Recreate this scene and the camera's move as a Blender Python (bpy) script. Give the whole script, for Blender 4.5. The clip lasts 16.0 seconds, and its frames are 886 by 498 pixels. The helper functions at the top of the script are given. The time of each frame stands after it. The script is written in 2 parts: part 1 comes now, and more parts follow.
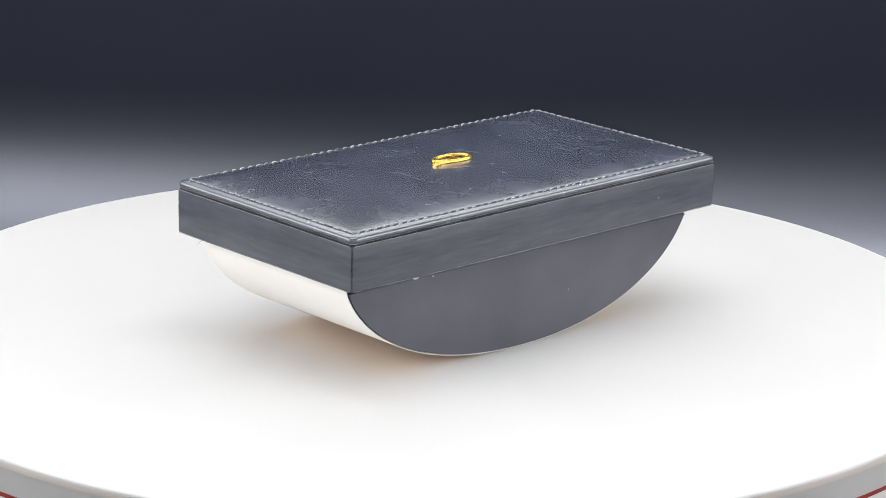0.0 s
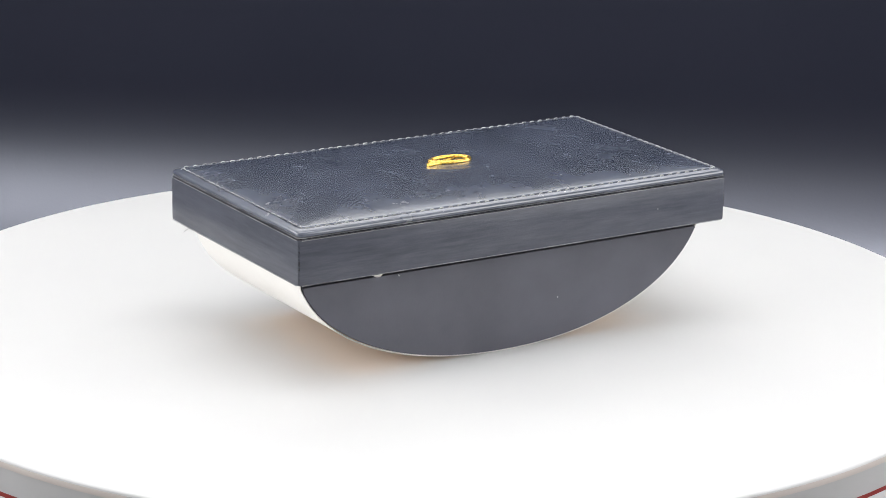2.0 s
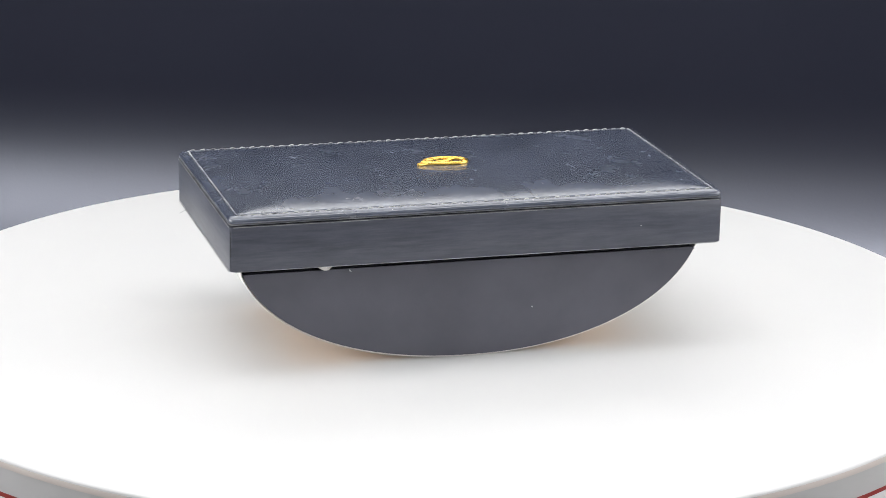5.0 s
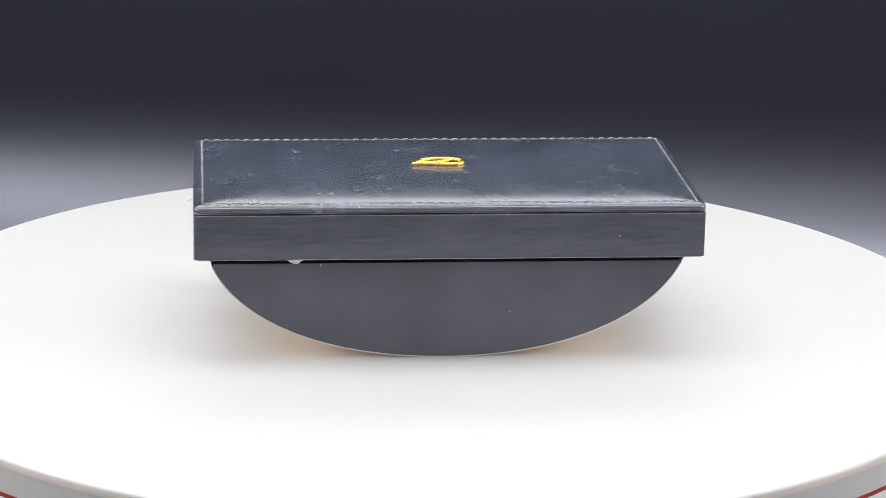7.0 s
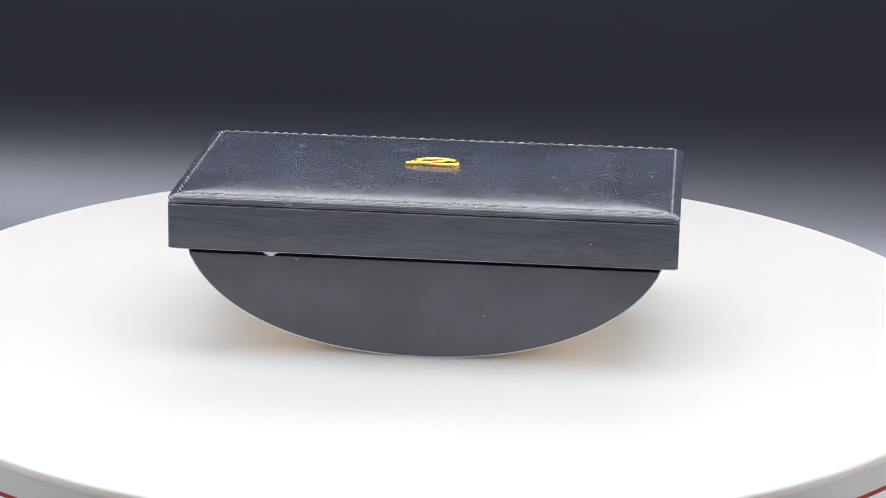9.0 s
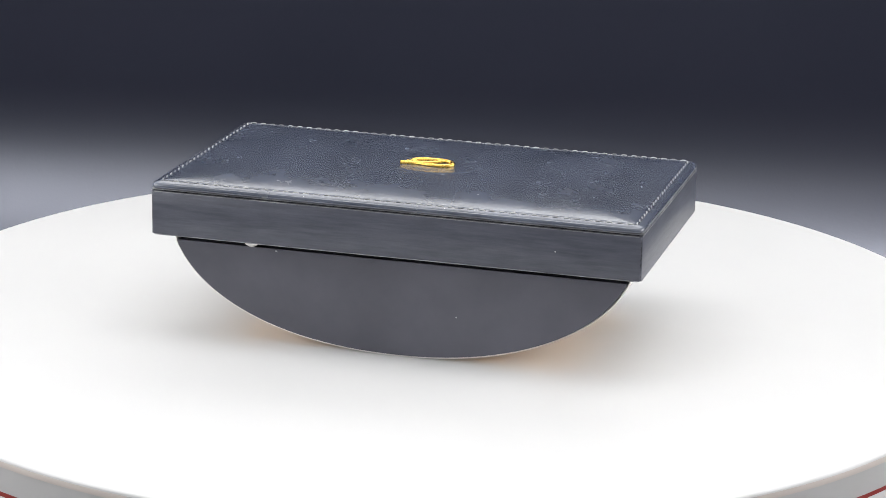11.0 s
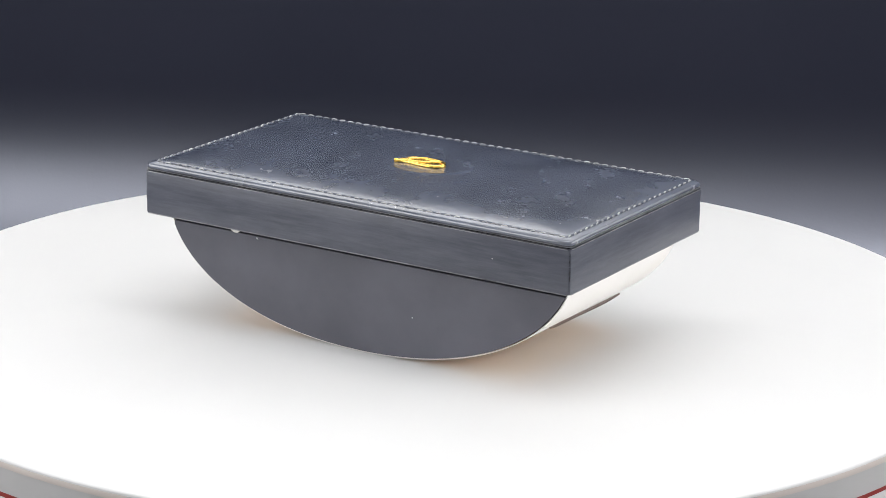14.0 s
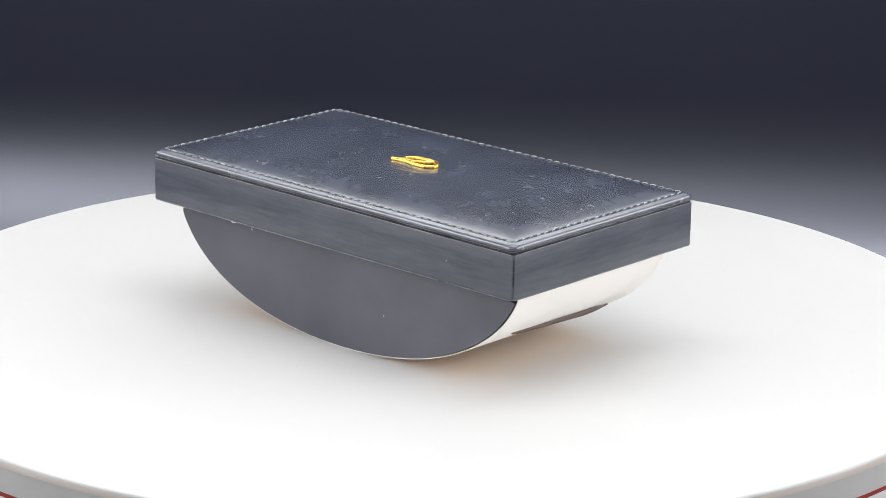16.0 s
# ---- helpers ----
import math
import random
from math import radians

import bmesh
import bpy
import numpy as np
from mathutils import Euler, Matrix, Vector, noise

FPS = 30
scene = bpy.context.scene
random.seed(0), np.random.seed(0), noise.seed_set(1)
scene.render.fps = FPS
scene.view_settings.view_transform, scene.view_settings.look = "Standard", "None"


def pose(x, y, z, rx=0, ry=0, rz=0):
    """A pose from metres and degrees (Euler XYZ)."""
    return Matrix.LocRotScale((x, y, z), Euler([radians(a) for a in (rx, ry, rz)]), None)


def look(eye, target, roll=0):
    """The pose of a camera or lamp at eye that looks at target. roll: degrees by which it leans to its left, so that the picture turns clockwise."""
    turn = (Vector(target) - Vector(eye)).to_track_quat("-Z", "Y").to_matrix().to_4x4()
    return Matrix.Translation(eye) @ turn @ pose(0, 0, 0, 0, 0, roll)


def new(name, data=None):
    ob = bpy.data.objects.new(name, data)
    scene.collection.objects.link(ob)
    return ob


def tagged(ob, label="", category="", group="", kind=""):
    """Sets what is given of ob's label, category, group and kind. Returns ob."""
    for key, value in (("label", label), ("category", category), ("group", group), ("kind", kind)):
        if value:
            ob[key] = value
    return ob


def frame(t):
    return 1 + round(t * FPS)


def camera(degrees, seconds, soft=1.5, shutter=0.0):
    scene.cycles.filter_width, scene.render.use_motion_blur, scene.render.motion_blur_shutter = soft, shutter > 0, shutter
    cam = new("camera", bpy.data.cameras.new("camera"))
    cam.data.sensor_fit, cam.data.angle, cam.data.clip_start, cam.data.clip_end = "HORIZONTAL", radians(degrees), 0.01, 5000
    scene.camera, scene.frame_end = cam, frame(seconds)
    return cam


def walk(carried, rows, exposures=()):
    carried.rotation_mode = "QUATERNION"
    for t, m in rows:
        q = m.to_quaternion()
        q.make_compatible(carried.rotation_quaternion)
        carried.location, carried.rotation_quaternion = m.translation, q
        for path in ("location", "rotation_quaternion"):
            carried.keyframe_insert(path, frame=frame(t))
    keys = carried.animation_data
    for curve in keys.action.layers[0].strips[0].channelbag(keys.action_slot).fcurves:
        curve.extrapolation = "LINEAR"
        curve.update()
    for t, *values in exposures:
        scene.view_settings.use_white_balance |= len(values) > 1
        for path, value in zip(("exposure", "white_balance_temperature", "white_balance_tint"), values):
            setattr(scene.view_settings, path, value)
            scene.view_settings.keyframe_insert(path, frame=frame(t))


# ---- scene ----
# A leather rocker blotter on a slowly turning white display turntable, before a dark paper sweep.
cam = camera(18.5986, 16.0, soft=0.6)
EYE = pose(0.0, -0.81152, 0.26045, 90 - 16.3851, 0, -0.38477) @ pose(0, 0, 0, 0, 0, 0.91858)
walk(cam, [(0.0, EYE), (16.0, EYE)])

START, TURN = 42.124, -5.31          # heading at the start, degrees a second
SEAT = pose(0.00339, -0.00817, 0.0, 0.03, 0.116, 0)   # where the blotter stands on the disc

# ---- light ----
world = bpy.data.worlds.new("studio")
world.use_nodes = True
scene.world = world
world.node_tree.nodes["Background"].inputs["Color"].default_value = (0.9, 0.95, 1.0, 1)
world.node_tree.nodes["Background"].inputs["Strength"].default_value = 0.02


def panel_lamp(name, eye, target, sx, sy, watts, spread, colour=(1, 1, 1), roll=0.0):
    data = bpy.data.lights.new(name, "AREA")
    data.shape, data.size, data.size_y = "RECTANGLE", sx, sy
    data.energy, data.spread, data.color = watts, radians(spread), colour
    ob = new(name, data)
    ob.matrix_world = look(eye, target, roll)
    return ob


panel_lamp("rear_softbox", (0.0, 0.29, 0.37), (0.0, -0.02, 0.03), 0.50, 0.14, 0.72, 180)
panel_lamp("overhead_softbox", (0.0, -0.09, 0.74), (0.0, -0.05, 0.0), 0.8, 0.36, 4.7, 180)
panel_lamp("front_softbox", (0.0, -0.90, 0.50), (0.0, 0.0, 0.02), 0.9, 0.20, 1.0, 180)
for side in (-1, 1):
    panel_lamp("side_softbox", (0.64 * side, -0.06, 0.20), (0.0, -0.02, 0.02), 0.90, 0.40, 5.4, 180)
panel_lamp("added_backdrop_strip", (-0.12, 0.230, -0.0275), (-0.12, 0.2481, -0.0360), 0.8, 0.010, 1.5, 180, (1.0, 0.97, 0.74), -2.4)   # unseen, added lamp low behind the turntable, washes the sweep
scene.view_settings.exposure = -0.28


# ---- materials ----
def material(name, colour, rough=0.5, metal=0.0, spec=0.5):
    m = bpy.data.materials.new(name)
    m.use_nodes = True
    b = m.node_tree.nodes["Principled BSDF"]
    b.inputs["Base Color"].default_value = (*colour, 1)
    b.inputs["Roughness"].default_value = rough
    b.inputs["Metallic"].default_value = metal
    b.inputs["Specular IOR Level"].default_value = spec
    return m


def node(m, kind, **sockets):
    n = m.node_tree.nodes.new(kind)
    for key, value in sockets.items():
        n.inputs[key.replace("_", " ")].default_value = value
    return n


def link(m, a, b):
    m.node_tree.links.new(a, b)


def coords(m, scale=(1, 1, 1)):
    tc = m.node_tree.nodes.new("ShaderNodeTexCoord")
    mp = m.node_tree.nodes.new("ShaderNodeMapping")
    mp.inputs["Scale"].default_value = scale
    link(m, tc.outputs["Object"], mp.inputs["Vector"])
    return mp.outputs["Vector"]


def noise_tex(m, vec, scale, detail=4, rough=0.55):
    n = node(m, "ShaderNodeTexNoise", Scale=scale, Detail=detail, Roughness=rough)
    link(m, vec, n.inputs["Vector"])
    return n.outputs["Fac"]


def ramp(m, fac, stops):
    r = m.node_tree.nodes.new("ShaderNodeValToRGB")
    els = r.color_ramp.elements
    while len(els) < len(stops):
        els.new(0.5)
    for e, (p, c) in zip(els, stops):
        e.position, e.color = p, (*c, 1)
    link(m, fac, r.inputs["Fac"])
    return r.outputs["Color"]


def grey(v):
    return (v, v, v)


def maths(m, op, a, b=None):
    n = m.node_tree.nodes.new("ShaderNodeMath")
    n.operation = op
    for i, v in enumerate((a, b)):
        if v is None:
            continue
        if isinstance(v, (int, float)):
            n.inputs[i].default_value = v
        else:
            link(m, v, n.inputs[i])
    return n.outputs[0]


def bump(m, height, strength, distance, normal=None):
    n = node(m, "ShaderNodeBump", Strength=strength, Distance=distance)
    link(m, height, n.inputs["Height"])
    if normal:
        link(m, normal, n.inputs["Normal"])
    return n.outputs["Normal"]


def mix(m, fac, a, b):
    n = m.node_tree.nodes.new("ShaderNodeMix")
    n.data_type = "RGBA"
    link(m, fac, n.inputs["Factor"])
    for i, v in ((6, a), (7, b)):
        if isinstance(v, tuple):
            n.inputs[i].default_value = (*v, 1)
        else:
            link(m, v, n.inputs[i])
    return n.outputs[2]


def bsdf(m):
    return m.node_tree.nodes["Principled BSDF"]


def dust(m, vec, scale, size, seed=0.0):
    """Sparse pale specks: cells of which only a few hold a grain."""
    v = node(m, "ShaderNodeTexVoronoi", Scale=scale)
    link(m, vec, v.inputs["Vector"])
    near = maths(m, "LESS_THAN", v.outputs["Distance"], size)
    sep = m.node_tree.nodes.new("ShaderNodeSeparateColor")
    link(m, v.outputs["Color"], sep.inputs["Color"])
    few = maths(m, "GREATER_THAN", sep.outputs["Red"], 0.8 + seed)
    return maths(m, "MULTIPLY", near, few)


def cover_leather():
    """Smooth navy-black leather of the padded cover, with dust and an embossed ring round the emblem."""
    m = material("cover_leather", (0.035, 0.04, 0.052), 0.34, 0, 0.1)
    bsdf(m).inputs["Coat Weight"].default_value = 1.0
    bsdf(m).inputs["Coat IOR"].default_value = 2.0
    bsdf(m).inputs["Coat Roughness"].default_value = 0.2
    vec = coords(m)
    cloud = noise_tex(m, vec, 45, 5)
    col = ramp(m, cloud, [(0.28, (0.020, 0.028, 0.050)), (0.72, (0.064, 0.077, 0.117))])
    fleck = ramp(m, noise_tex(m, vec, 1400, 2), [(0.3, grey(0.96)), (0.7, grey(1.04))])
    grain = m.node_tree.nodes.new("ShaderNodeMix")
    grain.data_type, grain.blend_type = "RGBA", "MULTIPLY"
    grain.inputs["Factor"].default_value = 1.0
    link(m, col, grain.inputs[6])
    link(m, fleck, grain.inputs[7])
    col = grain.outputs[2]
    specks = dust(m, vec, 300, 0.07, -0.04)
    link(m, mix(m, specks, col, (0.55, 0.57, 0.6)), bsdf(m).inputs["Base Color"])
    link(m, ramp(m, noise_tex(m, vec, 120, 6), [(0.3, grey(0.50)), (0.75, grey(0.62))]), bsdf(m).inputs["Roughness"])
    sway = noise_tex(m, vec, 60, 2)
    n2 = bump(m, sway, 0.05, 0.002)
    tc = m.node_tree.nodes.new("ShaderNodeSeparateXYZ")
    link(m, vec, tc.inputs[0])
    dx = maths(m, "MULTIPLY", maths(m, "SUBTRACT", tc.outputs["X"], 0.001), 0.8)
    r2 = maths(m, "SQRT", maths(m, "ADD", maths(m, "MULTIPLY", dx, dx), maths(m, "POWER", maths(m, "SUBTRACT", tc.outputs["Y"], 0.0015), 2.0)))
    off = maths(m, "DIVIDE", maths(m, "SUBTRACT", r2, 0.0105), 0.0014)
    ring = maths(m, "POWER", 2.718, maths(m, "MULTIPLY", maths(m, "MULTIPLY", off, off), -1.0))
    relief = bump(m, ring, 0.4, 0.00035, n2)
    link(m, relief, bsdf(m).inputs["Normal"])
    link(m, relief, bsdf(m).inputs["Coat Normal"])
    link(m, ramp(m, noise_tex(m, vec, 70, 6, 0.65), [(0.3, grey(0.20)), (0.75, grey(0.30))]), bsdf(m).inputs["Coat Roughness"])
    return m


def side_leather():
    """Black pebbled wrap of the block's sides, with a fine grain that runs along the length."""
    m = material("side_leather", (0.05, 0.05, 0.058), 0.40, 0, 0.3)
    bsdf(m).inputs["Coat Weight"].default_value = 0.4
    bsdf(m).inputs["Coat Roughness"].default_value = 0.22
    bsdf(m).inputs["Coat IOR"].default_value = 1.6
    long = coords(m, (1, 1, 11))
    streak = noise_tex(m, long, 70, 6, 0.7)
    patch = noise_tex(m, coords(m, (1, 1, 2.5)), 45, 4)
    tone = maths(m, "ADD", maths(m, "MULTIPLY", streak, 0.6), maths(m, "MULTIPLY", patch, 0.4))
    col = ramp(m, tone, [(0.3, (0.037, 0.041, 0.058)), (0.7, (0.093, 0.098, 0.124))])
    vec = coords(m)
    specks = dust(m, vec, 260, 0.05, 0.13)
    link(m, mix(m, specks, col, (0.5, 0.5, 0.52)), bsdf(m).inputs["Base Color"])
    n1 = bump(m, noise_tex(m, coords(m, (1, 1, 1.6)), 1300, 2, 0.6), 0.1, 0.0004)
    relief = bump(m, streak, 0.12, 0.0006, n1)
    link(m, relief, bsdf(m).inputs["Normal"])
    link(m, relief, bsdf(m).inputs["Coat Normal"])
    return m


def panel_leather():
    m = material("panel_leather", (0.045, 0.045, 0.05), 0.42, 0, 0.6)
    vec = coords(m)
    cloud = noise_tex(m, vec, 35, 5)
    col = ramp(m, cloud, [(0.3, (0.052, 0.052, 0.069)), (0.7, (0.081, 0.081, 0.104))])
    specks = dust(m, vec, 160, 0.035, 0.16)
    link(m, mix(m, specks, col, (0.4, 0.4, 0.42)), bsdf(m).inputs["Base Color"])
    link(m, bump(m, noise_tex(m, vec, 1600, 3), 0.12, 0.0003), bsdf(m).inputs["Normal"])
    return m


def paper_mat():
    m = material("blotting_paper", (0.84, 0.80, 0.73), 0.9, 0, 0.15)
    vec = coords(m)
    col = ramp(m, noise_tex(m, vec, 60, 5), [(0.3, (0.865, 0.84, 0.805)), (0.7, (0.895, 0.87, 0.84))])
    # unseen underside painted tan to warm its bounce; its rims and ends are clean
    xyz = m.node_tree.nodes.new("ShaderNodeSeparateXYZ")
    link(m, vec, xyz.inputs[0])
    wob = maths(m, "MULTIPLY", maths(m, "SUBTRACT", noise_tex(m, vec, 90, 4), 0.5), 0.008)
    ax = maths(m, "ADD", maths(m, "ABSOLUTE", xyz.outputs["X"]), wob)
    ay = maths(m, "ADD", maths(m, "ABSOLUTE", xyz.outputs["Y"]), maths(m, "MULTIPLY", wob, 0.2))
    tan_tint = maths(m, "MULTIPLY", maths(m, "LESS_THAN", ax, 0.053), maths(m, "LESS_THAN", ay, 0.0315))
    link(m, mix(m, tan_tint, col, (0.88, 0.57, 0.30)), bsdf(m).inputs["Base Color"])
    link(m, bump(m, noise_tex(m, vec, 1500, 4), 0.25, 0.0003), bsdf(m).inputs["Normal"])
    return m


def thread_mat():
    m = material("waxed_thread", (0.42, 0.43, 0.42), 0.6)
    info = m.node_tree.nodes.new("ShaderNodeObjectInfo")
    link(m, ramp(m, info.outputs["Random"], [(0.0, (0.17, 0.175, 0.19)), (1.0, (0.45, 0.46, 0.46))]), bsdf(m).inputs["Base Color"])
    return m


def pale_edge_mat():
    """Leather edge with its highlight put into the colour: pale in patches, dark elsewhere."""
    m = material("pale_edge", (0.2, 0.2, 0.21), 0.4, 0, 0.4)
    vec = coords(m)
    link(m, ramp(m, noise_tex(m, vec, 110, 4, 0.7), [(0.3, (0.08, 0.083, 0.098)), (0.55, (0.26, 0.265, 0.28)), (0.8, (0.46, 0.46, 0.47))]), bsdf(m).inputs["Base Color"])
    return m


def gold_mat():
    m = material("gilt_metal", (0.95, 0.62, 0.13), 0.26, 1.0)
    vec = coords(m)
    link(m, ramp(m, noise_tex(m, vec, 900, 3), [(0.3, grey(0.2)), (0.7, grey(0.34))]), bsdf(m).inputs["Roughness"])
    link(m, bump(m, noise_tex(m, vec, 300, 1), 0.03, 0.0003), bsdf(m).inputs["Normal"])
    return m


def disc_mat():
    m = material("white_laminate", (0.82, 0.82, 0.82), 0.6, 0, 0.25)
    vec = coords(m)
    link(m, ramp(m, noise_tex(m, vec, 14, 4), [(0.3, (0.640, 0.639, 0.638)), (0.7, (0.660, 0.658, 0.655))]), bsdf(m).inputs["Base Color"])
    link(m, bump(m, noise_tex(m, vec, 800, 2), 0.04, 0.0003), bsdf(m).inputs["Normal"])
    return m


# the disc's white side, with its shade put into a grey base colour
def shaded_rim_mat():
    m = material("shaded_plastic", (0.42, 0.41, 0.41), 0.5, 0, 0.3)
    vec = coords(m)
    link(m, ramp(m, noise_tex(m, vec, 30, 4), [(0.3, (0.44, 0.435, 0.43)), (0.7, (0.48, 0.475, 0.475))]), bsdf(m).inputs["Base Color"])
    return m


def sweep_mat():
    m = material("grey_paper", (0.0165, 0.018, 0.027), 0.95, 0, 0.02)
    vec = coords(m)
    col = ramp(m, noise_tex(m, vec, 5, 5), [(0.3, (0.0210, 0.0226, 0.0345)), (0.7, (0.0247, 0.0266, 0.0400))])
    specks = dust(m, vec, 48, 0.022, 0.12)
    link(m, mix(m, specks, col, (0.12, 0.12, 0.125)), bsdf(m).inputs["Base Color"])
    link(m, bump(m, noise_tex(m, vec, 700, 3), 0.1, 0.0004), bsdf(m).inputs["Normal"])
    return m


COVER, SIDE, PANEL, PAPER = cover_leather(), side_leather(), panel_leather(), paper_mat()
THREAD, GOLD, DISC, SWEEP = thread_mat(), gold_mat(), disc_mat(), sweep_mat()
CORE = material("black_board", (0.008, 0.008, 0.009), 0.8, 0, 0.1)
SEAM = material("seam_leather", (0.02, 0.02, 0.025), 0.5, 0, 0.3)
PALE_EDGE = pale_edge_mat()
RIM = shaded_rim_mat()
# warm shade of the disc's rounded edge, put into a beige colour
EDGE_SHADE = material("edge_shade_plastic", (0.54, 0.485, 0.45), 0.5, 0, 0.3)
RED = material("red_band", (0.25, 0.02, 0.015), 0.5)
TAG = material("grey_brown_card", (0.15, 0.115, 0.105), 0.7, 0, 0.2)
ROOM = material("tent_fabric", (0.84, 0.84, 0.84), 0.9, 0, 0.1)


# ---- mesh helpers ----
def finish(name, bm, mat, sharp=40):
    me = bpy.data.meshes.new(name)
    bmesh.ops.recalc_face_normals(bm, faces=bm.faces)
    bm.to_mesh(me)
    bm.free()
    for p in me.polygons:
        p.use_smooth = True
    me.set_sharp_from_angle(angle=radians(sharp))
    me.materials.append(mat)
    return me


def part(name, bm, mat, parent, label="", sharp=40):
    ob = new(name, finish(name, bm, mat, sharp))
    ob.parent = parent
    return tagged(ob, label)


def rounded_rect(a, b, r, n=6, nx=24, ny=14):
    """Points of a rounded rectangle of half sizes a and b, anticlockwise, always the same number."""
    pts = []
    for k, (sx, sy) in enumerate(((1, 1), (-1, 1), (-1, -1), (1, -1))):
        for i in range(n + 1):
            t = math.pi / 2 * (k + i / n)
            pts.append((sx * (a - r) + r * math.cos(t), sy * (b - r) + r * math.sin(t)))
        nxt = ((-1, 1), (-1, -1), (1, -1), (1, 1))[k]
        x0, y0 = pts[-1]
        t = math.pi / 2 * (k + 1)
        x1, y1 = nxt[0] * (a - r) + r * math.cos(t), nxt[1] * (b - r) + r * math.sin(t)
        m = nx if k % 2 == 0 else ny
        for i in range(1, m):
            pts.append((x0 + (x1 - x0) * i / m, y0 + (y1 - y0) * i / m))
    return pts


def lofted(rings, close_bottom=True, close_top=True):
    """A skin over rings of equally many 3D points."""
    bm = bmesh.new()
    rows = [[bm.verts.new(p) for p in ring] for ring in rings]
    n = len(rows[0])
    for a, b in zip(rows, rows[1:]):
        for i in range(n):
            bm.faces.new((a[i], a[(i + 1) % n], b[(i + 1) % n], b[i]))
    if close_bottom:
        bm.faces.new(rows[0][::-1])
    if close_top:
        bm.faces.new(rows[-1])
    return bm


def bevelled_box(x0, x1, y0, y1, z0, z1, w, seg=3):
    bm = bmesh.new()
    bmesh.ops.create_cube(bm, size=1)
    for v in bm.verts:
        v.co = Vector(((x0 + x1) / 2 + v.co.x * (x1 - x0), (y0 + y1) / 2 + v.co.y * (y1 - y0), (z0 + z1) / 2 + v.co.z * (z1 - z0)))
    bmesh.ops.bevel(bm, geom=bm.edges[:], offset=w, segments=seg, profile=0.5, affect="EDGES")
    return bm


def tube(points, radius, sides=10, flat=1.0, ends=True):
    """A round rod along points; flat squeezes it in height."""
    bm = bmesh.new()
    pts = [Vector(p) for p in points]
    rows = []
    for i, p in enumerate(pts):
        d = (pts[min(i + 1, len(pts) - 1)] - pts[max(i - 1, 0)]).normalized()
        side = d.cross(Vector((0, 0, 1)))
        side = side.normalized() if side.length > 1e-6 else Vector((1, 0, 0))
        up = side.cross(d)
        k = radius(i / (len(pts) - 1)) if callable(radius) else radius
        rows.append([bm.verts.new(p + k * (math.cos(t) * side + flat * math.sin(t) * up))
                     for t in (2 * math.pi * j / sides for j in range(sides))])
    for a, b in zip(rows, rows[1:]):
        for j in range(sides):
            bm.faces.new((a[j], a[(j + 1) % sides], b[(j + 1) % sides], b[j]))
    if ends:
        bm.faces.new(rows[0][::-1])
        bm.faces.new(rows[-1])
    return bm


def spline(knots, steps=8):
    """A smooth line through knots (Catmull-Rom)."""
    k = [Vector(p) for p in knots]
    k = [2 * k[0] - k[1]] + k + [2 * k[-1] - k[-2]]
    out = []
    for i in range(1, len(k) - 2):
        a, b, c, d = k[i - 1:i + 3]
        for s in range(steps):
            t = s / steps
            out.append(0.5 * (2 * b + (c - a) * t + (2 * a - 5 * b + 4 * c - d) * t * t + (3 * b - a - 3 * c + d) * t ** 3))
    out.append(k[-2])
    return out


# ---- the setting: a paper sweep, the white light tent round it ----
FLOOR_Z, BEND_Y, BEND_R = -0.05, 0.22, 0.03


def sweep():
    bm = bmesh.new()
    line = [(-1.15, FLOOR_Z), (-0.5, FLOOR_Z), (0.0, FLOOR_Z)]
    line += [(BEND_Y + BEND_R * math.sin(t), FLOOR_Z + BEND_R * (1 - math.cos(t))) for t in (math.pi / 2 * i / 24 for i in range(25))]
    line += [(BEND_Y + BEND_R, 0.12), (BEND_Y + BEND_R, 0.24)]
    cols = [-0.66 + 0.066 * i for i in range(21)]
    rows = [[bm.verts.new((x, y, z)) for x in cols] for y, z in line]
    for a, b in zip(rows, rows[1:]):
        for i in range(len(cols) - 1):
            bm.faces.new((a[i], a[i + 1], b[i + 1], b[i]))
    ob = new("backdrop", finish("backdrop", bm, SWEEP, 60))
    return tagged(ob, "seamless dark grey paper sweep behind the turntable", "backdrop", kind="structure")


def room():
    walls = (("wall_north", (-0.71, 0.71, 0.45, 0.48, -0.1, 0.9)), ("wall_south", (-0.71, 0.71, -1.23, -1.2, -0.1, 0.9)),
             ("wall_west", (-0.71, -0.68, -1.2, 0.45, -0.1, 0.9)), ("wall_east", (0.68, 0.71, -1.2, 0.45, -0.1, 0.9)),
             ("ceiling", (-0.71, 0.71, -1.23, 0.48, 0.9, 0.93)), ("floor", (-0.71, 0.71, -1.23, 0.48, -0.13, -0.1)))
    for name, b in walls:
        ob = new(name, finish(name, bevelled_box(*b, 0.004, 1), ROOM))
        tagged(ob, "plain white fabric light tent " + name.split("_")[0], name.split("_")[0], kind="structure")


sweep()
room()


# ---- the turntable ----
DISC_R = 0.1727


def turned(profile, n=160):
    """A solid of revolution from (radius, height) pairs, bottom first."""
    return lofted([[(r * math.cos(2 * math.pi * i / n), r * math.sin(2 * math.pi * i / n), z) for i in range(n)] for r, z in profile])


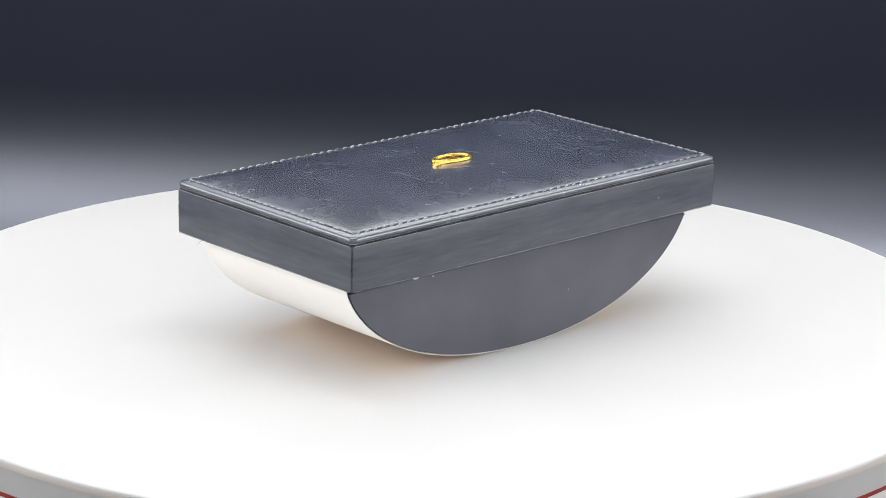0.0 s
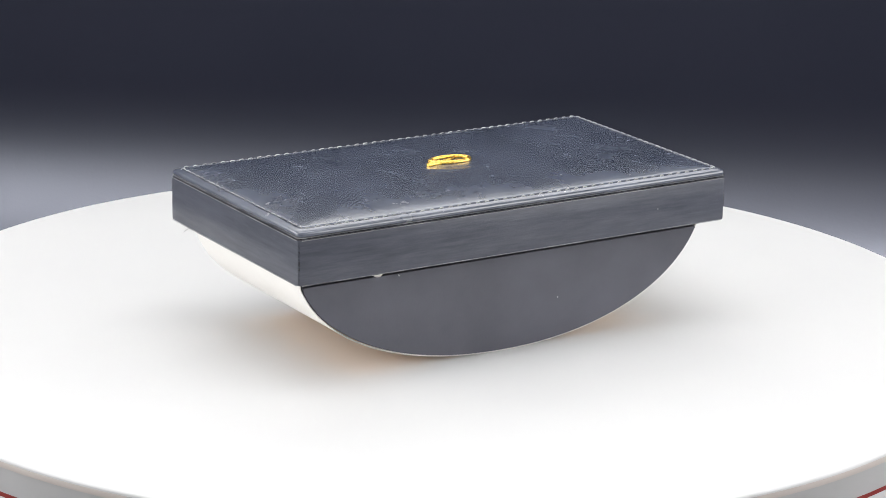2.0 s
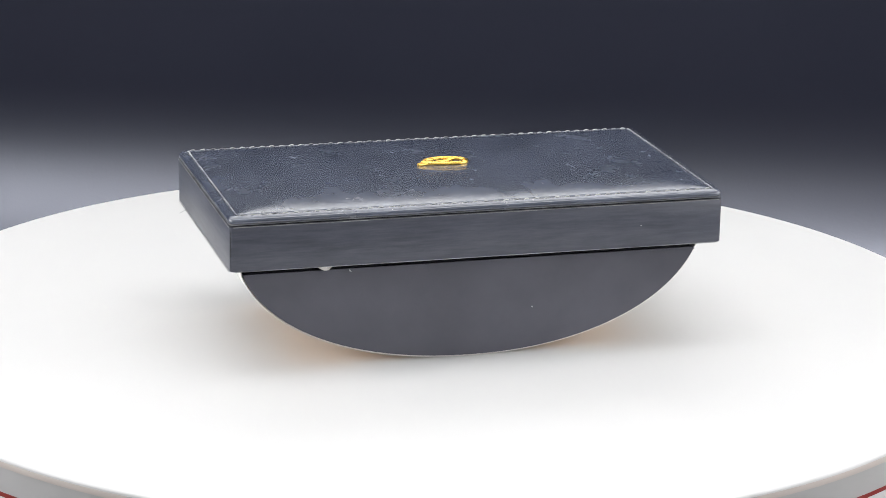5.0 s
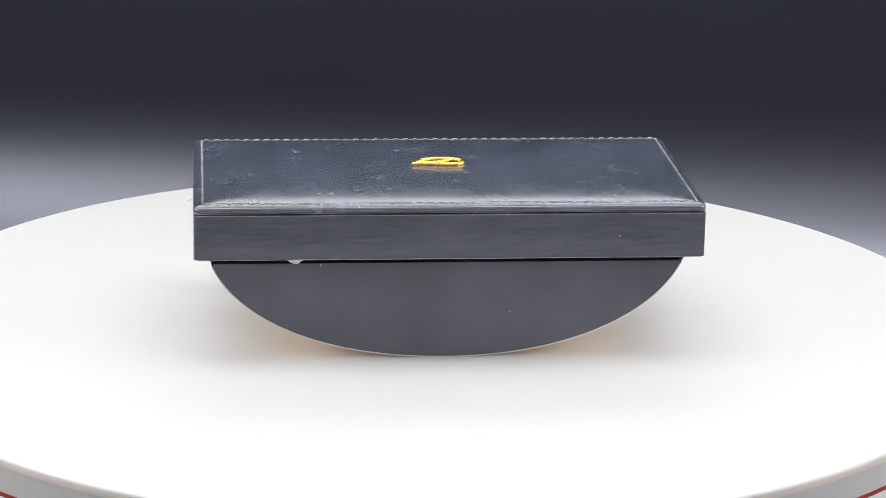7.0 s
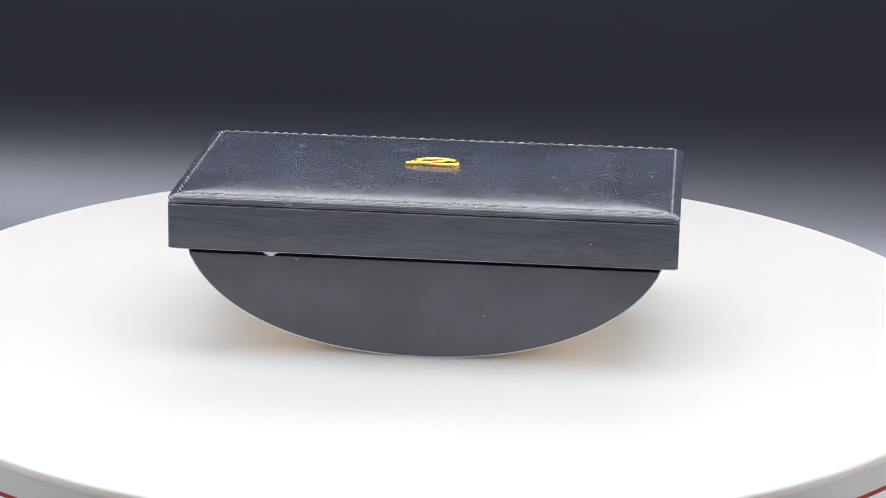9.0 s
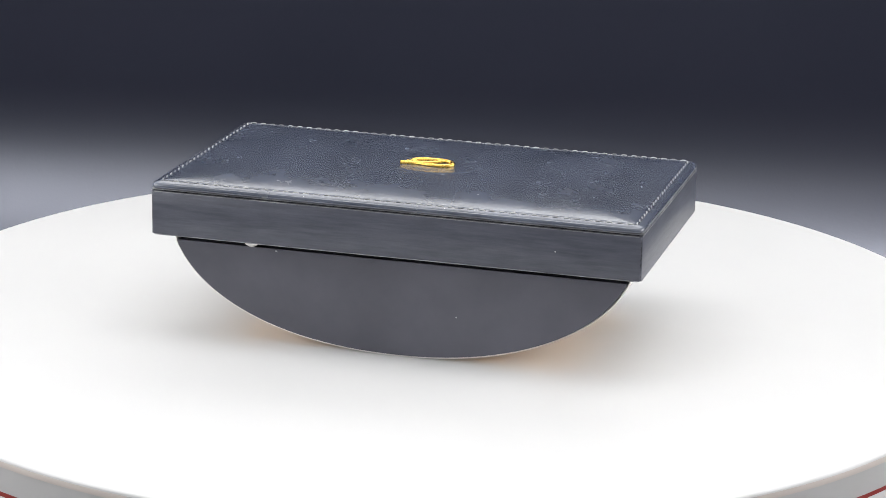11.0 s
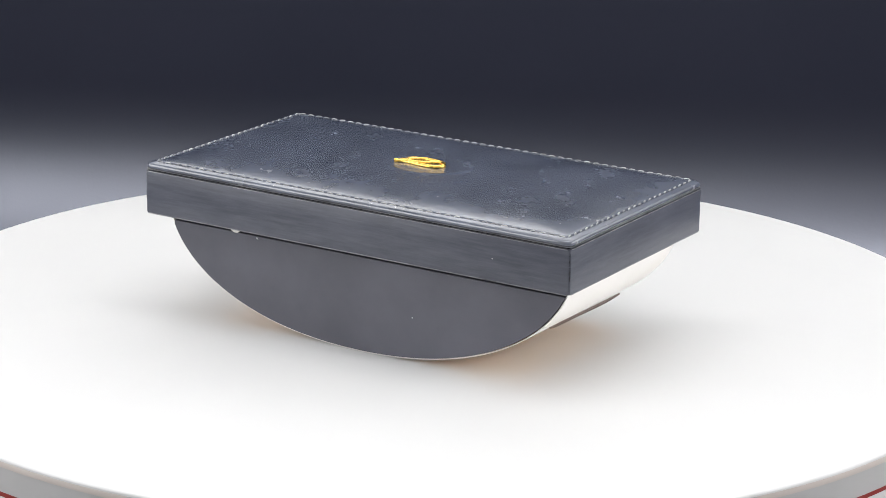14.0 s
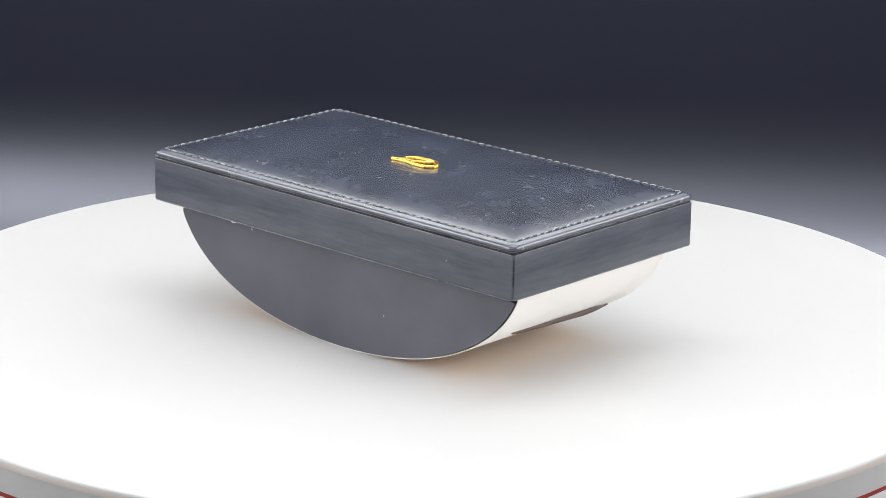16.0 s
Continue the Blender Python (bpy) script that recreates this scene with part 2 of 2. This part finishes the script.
def turntable():
    thing = new("turntable")
    tagged(thing, "round white display turntable with a thin red band, turning slowly", "turntable")
    edge = [(DISC_R - 0.0007 * (1 - math.cos(t)), -0.0007 + 0.0007 * math.sin(t)) for t in (math.pi / 2 * i / 6 for i in range(7))]
    part("disc_top", turned([(DISC_R - 0.006, -0.0010), (DISC_R, -0.0010)] + edge + [(0.12, 0.0), (0.02, 0.0)]), DISC, thing, "white laminate top")
    part("edge_shade_ring", turned([(DISC_R - 0.006, -0.0026), (DISC_R + 0.0001, -0.0026), (DISC_R + 0.0001, -0.0013), (DISC_R, -0.0010), (DISC_R - 0.006, -0.0010)]), EDGE_SHADE, thing, "narrow beige ring, edge shade in its colour")
    part("edge_band", turned([(DISC_R - 0.006, -0.0098), (DISC_R, -0.0098), (DISC_R, -0.0026), (DISC_R - 0.006, -0.0026)]), RIM, thing, "white edge band, its shade put into grey")
    part("band", turned([(DISC_R - 0.004, -0.0111), (DISC_R, -0.0111), (DISC_R, -0.0098), (DISC_R - 0.004, -0.0098)]), RED, thing, "thin dark red band")
    part("base", turned([(0.150, -0.0490), (0.160, -0.0490), (DISC_R - 0.0002, -0.045), (DISC_R - 0.0002, -0.0111), (0.12, -0.0111)]), DISC, thing, "white round base")
    return thing


TABLE = turntable()


# ---- the rocker blotter ----
HALF_L, HALF_W = 0.0754, 0.0406
COVER_L, COVER_W = 0.0755, 0.0408
BLOCK_LOW, BLOCK_TOP = 0.0331, 0.0466
ROCK_W, ROCK_A, ROCK_B = 0.0335, 0.0725, 0.0406
STITCH_X, STITCH_Y = 0.0729, 0.0385


def rocker_z(x):
    """Height of the curved underside, a little flatter towards the end that bears the tag."""
    n = 2.17 if x < 0 else 2.09
    return ROCK_B * (1 - (1 - min(abs(x) / ROCK_A, 1) ** n) ** (1 / n)) + 0.0004


def rocker_line(off=0.0, n=56, end=0.0703):
    """The curved underside in x and z, with its outer normal, moved out by off."""
    out = []
    for i in range(n + 1):
        x = end * math.sin(math.pi / 2 * (2 * i / n - 1))
        e = 1e-5
        slope = (rocker_z(x + e) - rocker_z(x - e)) / (2 * e)
        nx, nz = slope / math.hypot(1, slope), -1 / math.hypot(1, slope)
        out.append((x + off * nx, rocker_z(x) + off * nz))
    return out


def prism(line, y0, y1, w=0.0):
    """A solid with the closed outline line in x and z, from y0 to y1."""
    bm = bmesh.new()
    a = [bm.verts.new((x, y0, z)) for x, z in line]
    b = [bm.verts.new((x, y1, z)) for x, z in line]
    n = len(line)
    fa, fb = bm.faces.new(a), bm.faces.new(b[::-1])
    for i in range(n):
        bm.faces.new((a[i], b[i], b[(i + 1) % n], a[(i + 1) % n]))
    if w:
        bmesh.ops.bevel(bm, geom=list(fa.edges) + list(fb.edges), offset=w, segments=2, profile=0.5, affect="EDGES")
    return bm


def side_outline(top, off=0.0, end=0.0703):
    line = rocker_line(off, end=end)
    (x0, z0), (x1, z1) = line[0], line[-1]
    r = top - z1
    right = [(x1 + 0.0003 - r * 0.9 * (1 - math.cos(t)) , z1 + r * math.sin(t)) for t in (math.pi / 2 * i / 6 for i in range(1, 7))]
    left = [(-x, z) for x, z in right[::-1]]
    return line + right + left


def cover_height(d):
    """Height of the padded cover at a distance d in from its edge."""
    pad = 1 - math.exp(-max(d - 0.0026, 0) / 0.0080)
    return 0.0494 + 0.0020 * pad


def blotter():
    thing = new("rocker_blotter")
    tagged(thing, "navy-black leather rocker blotter with white paper, on the white turntable", "desk blotter")

    # the block: a black core wrapped by four leather sides that meet in dark seams
    part("core", bevelled_box(-HALF_L + 0.0012, HALF_L - 0.0012, -HALF_W + 0.0012, HALF_W - 0.0012, BLOCK_LOW + 0.0003, BLOCK_TOP - 0.0005, 0.0002, 1), CORE, thing, "black board core")
    part("riser", bevelled_box(-HALF_L + 0.0045, HALF_L - 0.0045, -HALF_W + 0.0045, HALF_W - 0.0045, BLOCK_TOP - 0.0006, 0.0474, 0.0002, 1), CORE, thing, "recessed black board under the cover")
    g = 0.0003
    for x0, x1, y0, y1 in ((-HALF_L + g, HALF_L - g, -HALF_W, -HALF_W + 0.0014), (-HALF_L + g, HALF_L - g, HALF_W - 0.0014, HALF_W)):
        part("side_panel", bevelled_box(x0, x1, y0, y1, BLOCK_LOW, BLOCK_TOP, 0.00045, 3), SIDE, thing, sharp=15)
    for x0, x1 in ((-HALF_L, -HALF_L + 0.0014), (HALF_L - 0.0014, HALF_L)):
        part("side_panel", bevelled_box(x0, x1, -HALF_W + g, HALF_W - g, BLOCK_LOW, BLOCK_TOP, 0.00045, 3), SIDE, thing, sharp=15)
    # thin pale strips that paint the highlight along the block's edges
    for z0 in (BLOCK_LOW - 0.00002, BLOCK_TOP - 0.00018):
        for sy in (-1, 1):
            part("edge_highlight", bevelled_box(-HALF_L + 0.001, HALF_L - 0.001, sy * HALF_W - 0.00025, sy * HALF_W + 0.00004, z0, z0 + 0.0002, 0.00005, 1), PALE_EDGE, thing, "pale leather edge line, highlight in its colour")
        for sx in (-1, 1):
            part("edge_highlight", bevelled_box(sx * HALF_L - 0.00025, sx * HALF_L + 0.00004, -HALF_W + 0.001, HALF_W - 0.001, z0, z0 + 0.0002, 0.00005, 1), PALE_EDGE, thing, "pale leather edge line, highlight in its colour")
    for sx in (-1, 1):
        for sy in (-1, 1):
            x, y = sx * (HALF_L - 0.00040), sy * (HALF_W - 0.00040)
            seam = [(x + 0.00004 * math.sin(9 * k + sx), y + 0.00004 * math.sin(7 * k + sy), BLOCK_LOW + 0.0012 + (BLOCK_TOP - BLOCK_LOW - 0.002) * k / 20) for k in range(21)]
            part("corner_seam", tube(seam, lambda u: 0.00014 + 0.00012 * math.sin(math.pi * u) + 0.00005 * math.sin(43 * u), 6), SEAM, thing, "dark corner seam")
    part("underside", bevelled_box(-HALF_L + 0.0035, HALF_L - 0.0035, -HALF_W + 0.0035, HALF_W - 0.0035, BLOCK_LOW - 0.0002, BLOCK_LOW + 0.002, 0.0002, 1), PANEL, thing)

    # the padded cover
    a, b = COVER_L, COVER_W
    rings = [(0.0030, 0.0473), (0.0007, 0.0473), (0.0004, 0.04738), (0.00015, 0.0476), (0.00003, 0.0479), (0.0000, 0.0482), (0.0001, 0.0486)]
    rings += [(0.00025, 0.04882), (0.0004, 0.04896), (0.0007, 0.04909), (0.0011, 0.04922), (0.0015, 0.04935), (0.0019, 0.04947), (0.0021, 0.0495), (0.0023, 0.04935), (0.0025, 0.04903), (0.0027, 0.04905), (0.0029, 0.0494)]
    rings += [(d, cover_height(d)) for d in (0.0035, 0.0042, 0.005, 0.006, 0.0072, 0.0088, 0.011, 0.014, 0.018, 0.023, 0.03)]
    loops = [[(x, y, z) for x, y in rounded_rect(a - d, b - d, max(0.0022 - d * 0.5, 0.0008) if d < 0.003 else min(0.0012 + 0.9 * (d - 0.0029), 0.85 * (b - d)))] for d, z in rings]
    cover = part("cover", lofted(loops), COVER, thing, "padded navy leather cover", 70)

    # the thin turned-in hem that shows as a pale line under the cover's lip
    hem = [(0.0030, 0.04709), (0.0003, 0.04709), (0.0001, 0.04714), (0.0001, 0.0472), (0.0005, 0.0473), (0.0030, 0.0473)]
    part("cover_hem", lofted([[(x, y, z) for x, y in rounded_rect(a - d, b - d, 0.0015)] for d, z in hem]), PALE_EDGE, thing, "thin pale leather hem", 50)

    # stitches in the groove round the cover
    bm = tube([(-0.0011, 0, -0.0003), (-0.0008, 0, 0.0001), (-0.0004, 0.00008, 0.00025), (0.0004, -0.00008, 0.00025), (0.0008, 0, 0.0001), (0.0011, 0, -0.0003)],
              lambda s: 0.00015 + 0.00008 * math.sin(math.pi * s), 6, 0.65)
    thread = finish("stitch", bm, THREAD, 60)
    rnd = random.Random(5)
    for x0, y0, x1, y1 in ((-1, -1, 1, -1), (1, -1, 1, 1), (1, 1, -1, 1), (-1, 1, -1, -1)):
        p, q = Vector((x0 * STITCH_X, y0 * STITCH_Y)), Vector((x1 * STITCH_X, y1 * STITCH_Y))
        n = round((q - p).length / 0.0032)
        head = math.degrees(math.atan2(q.y - p.y, q.x - p.x))
        for i in range(n):
            s = p.lerp(q, (i + 0.5) / n)
            ob = new("stitch", thread)
            ob.parent = cover
            ob.matrix_basis = pose(s.x, s.y, 0.04938, rnd.uniform(-8, 8), rnd.uniform(-3, 3), head + 17 + rnd.uniform(-4, 4))

    # the gilt emblem: a looped ribbon with two tails and a slanting bar
    z = 0.0517
    outer = [(-9.0, -3.4), (-5.6, -2.7), (-2.8, -3.0), (1.4, -3.7), (5.0, -3.4), (6.9, -1.6), (6.2, 0.9), (3.4, 2.5), (-0.6, 2.9), (-4.2, 2.0), (-6.2, 0.4), (-6.0, -1.1), (-3.8, -1.9)]
    part("emblem", tube(spline([(x / 1000, (y + 1.8) / 1000, z) for x, y in outer], 12), 0.00064, 18, 1.0), GOLD, thing, "gilt looped ribbon emblem", 85)
    bar = [(-7.4, -1.4), (-5.4, -1.9), (-2.8, -1.7), (0.6, -0.3), (3.6, 1.9)]
    part("emblem_bar", tube(spline([(x / 1000, (y + 1.8) / 1000, z) for x, y in bar], 12), 0.00050, 18, 1.1), GOLD, thing, "gilt slanting bar", 85)

    # the rocker below: two leather cheeks, a board body and the paper strip stretched round it
    top = 0.0299
    for y0, y1 in ((-ROCK_W, -ROCK_W + 0.002), (ROCK_W - 0.002, ROCK_W)):
        part("cheek", prism(side_outline(top, -0.0002, 0.0699), y0, y1, 0.0005), PANEL, thing, "black leather end cheek", 15)
    part("rocker_body", prism(side_outline(BLOCK_LOW + 0.0004, -0.0008), -ROCK_W + 0.0018, ROCK_W - 0.0018), CORE, thing)
    outer = side_outline(BLOCK_LOW + 0.0002, 0.00034)[:-6]
    inner = side_outline(BLOCK_LOW + 0.0002, 0.00005)[:-6]
    outer, inner = outer + [(-x, z) for x, z in outer[57:63]][::-1], inner + [(-x, z) for x, z in inner[57:63]][::-1]
    outer = outer[63:] + outer[:63]
    inner = inner[63:] + inner[:63]
    part("blotting_paper", prism(outer + inner[::-1], -ROCK_W + 0.0006, ROCK_W - 0.0006), PAPER, thing, "clean cream blotting paper", 50)

    # a stiff grey-brown tag on the paper, its far end standing off a little
    bm = bmesh.new()
    corners = [(0.0580, -0.0210), (0.0567, 0.0245), (0.0536, 0.0165), (0.0559, -0.0100)]
    low, high = [], []
    for i in range(13):
        s = i / 12
        for row, ends, off in ((low, (3, 2), 0.0006 + 0.0006 * s), (high, (0, 1), 0.0004 + 0.0003 * s)):
            (xa, ya), (xb, yb) = corners[ends[0]], corners[ends[1]]
            x, y = xa + (xb - xa) * s, ya + (yb - ya) * s
            row.append(Vector((x + 0.45 * off, y, rocker_z(x) - 0.0004 - 0.89 * off)))
    grid = [[bm.verts.new(a.lerp(c, k / 3) - Vector((-0.0002, 0, 0.0002 * math.sin(math.pi * k / 3)))) for k in range(4)] for a, c in zip(low, high)]
    back = [[bm.verts.new(v.co + Vector((-0.0003, 0, 0.0004))) for v in row] for row in grid]
    for g1, flip in ((grid, False), (back, True)):
        for r0, r1 in zip(g1, g1[1:]):
            for k in range(3):
                f = (r0[k], r0[k + 1], r1[k + 1], r1[k])
                bm.faces.new(f[::-1] if flip else f)
    rim0 = grid[0] + [r[-1] for r in grid[1:]] + grid[-1][-2::-1] + [r[0] for r in grid[-2:0:-1]]
    rim1 = back[0] + [r[-1] for r in back[1:]] + back[-1][-2::-1] + [r[0] for r in back[-2:0:-1]]
    for i in range(len(rim0)):
        j = (i + 1) % len(rim0)
        bm.faces.new((rim0[i], rim1[i], rim1[j], rim0[j]))
    part("tag", bm, TAG, thing, "thin grey-brown card tag")

    # a torn scrap of white paper that peeps out under the block
    bm = bmesh.new()
    shape = [(-0.0490, -0.0343, 0.0334), (-0.0484, -0.0343, 0.0314), (-0.0473, -0.0344, 0.0306), (-0.0462, -0.0345, 0.0301), (-0.0449, -0.0345, 0.0301), (-0.0440, -0.0344, 0.0308), (-0.0428, -0.0343, 0.0315), (-0.0425, -0.0343, 0.0334)]
    f = [bm.verts.new(p) for p in shape]
    k = [bm.verts.new((x, y + 0.0004, zz)) for x, y, zz in shape]
    bm.faces.new(f), bm.faces.new(k[::-1])
    for i in range(len(f)):
        bm.faces.new((f[i], k[i], k[(i + 1) % len(f)], f[(i + 1) % len(f)]))
    part("paper_scrap", bm, PAPER, thing, "torn white paper scrap")
    bm = bmesh.new()
    fleck = [bm.verts.new(p) for p in ((-0.0383, -0.0336, 0.0297), (-0.0380, -0.0337, 0.0296), (-0.0376, -0.0337, 0.0290), (-0.0383, -0.0336, 0.0291))]
    rear = [bm.verts.new(v.co + Vector((0, 0.0004, 0))) for v in fleck]
    bm.faces.new(fleck), bm.faces.new(rear[::-1])
    for i in range(4):
        bm.faces.new((fleck[i], rear[i], rear[(i + 1) % 4], fleck[(i + 1) % 4]))
    part("lint_fleck", bm, THREAD, thing, "tiny pale lint fleck")
    hair = spline([(-0.0738, 0.029, 0.0332), (-0.0750, 0.0288, 0.0330), (-0.0762, 0.0284, 0.0328), (-0.0774, 0.0281, 0.0323)], 5)
    part("loose_thread", tube(hair, 0.00008, 6), THREAD, thing, "short loose thread")
    return thing


BLOTTER = blotter()


# ---- what moves ----
def motions():
    times = [0.5 * i for i in range(33)]
    walk(TABLE, [(t, pose(0, 0, 0, 0, 0, START + TURN * t)) for t in times])
    walk(BLOTTER, [(t, pose(0, 0, 0, 0, 0, START + TURN * t) @ SEAT) for t in times])


motions()
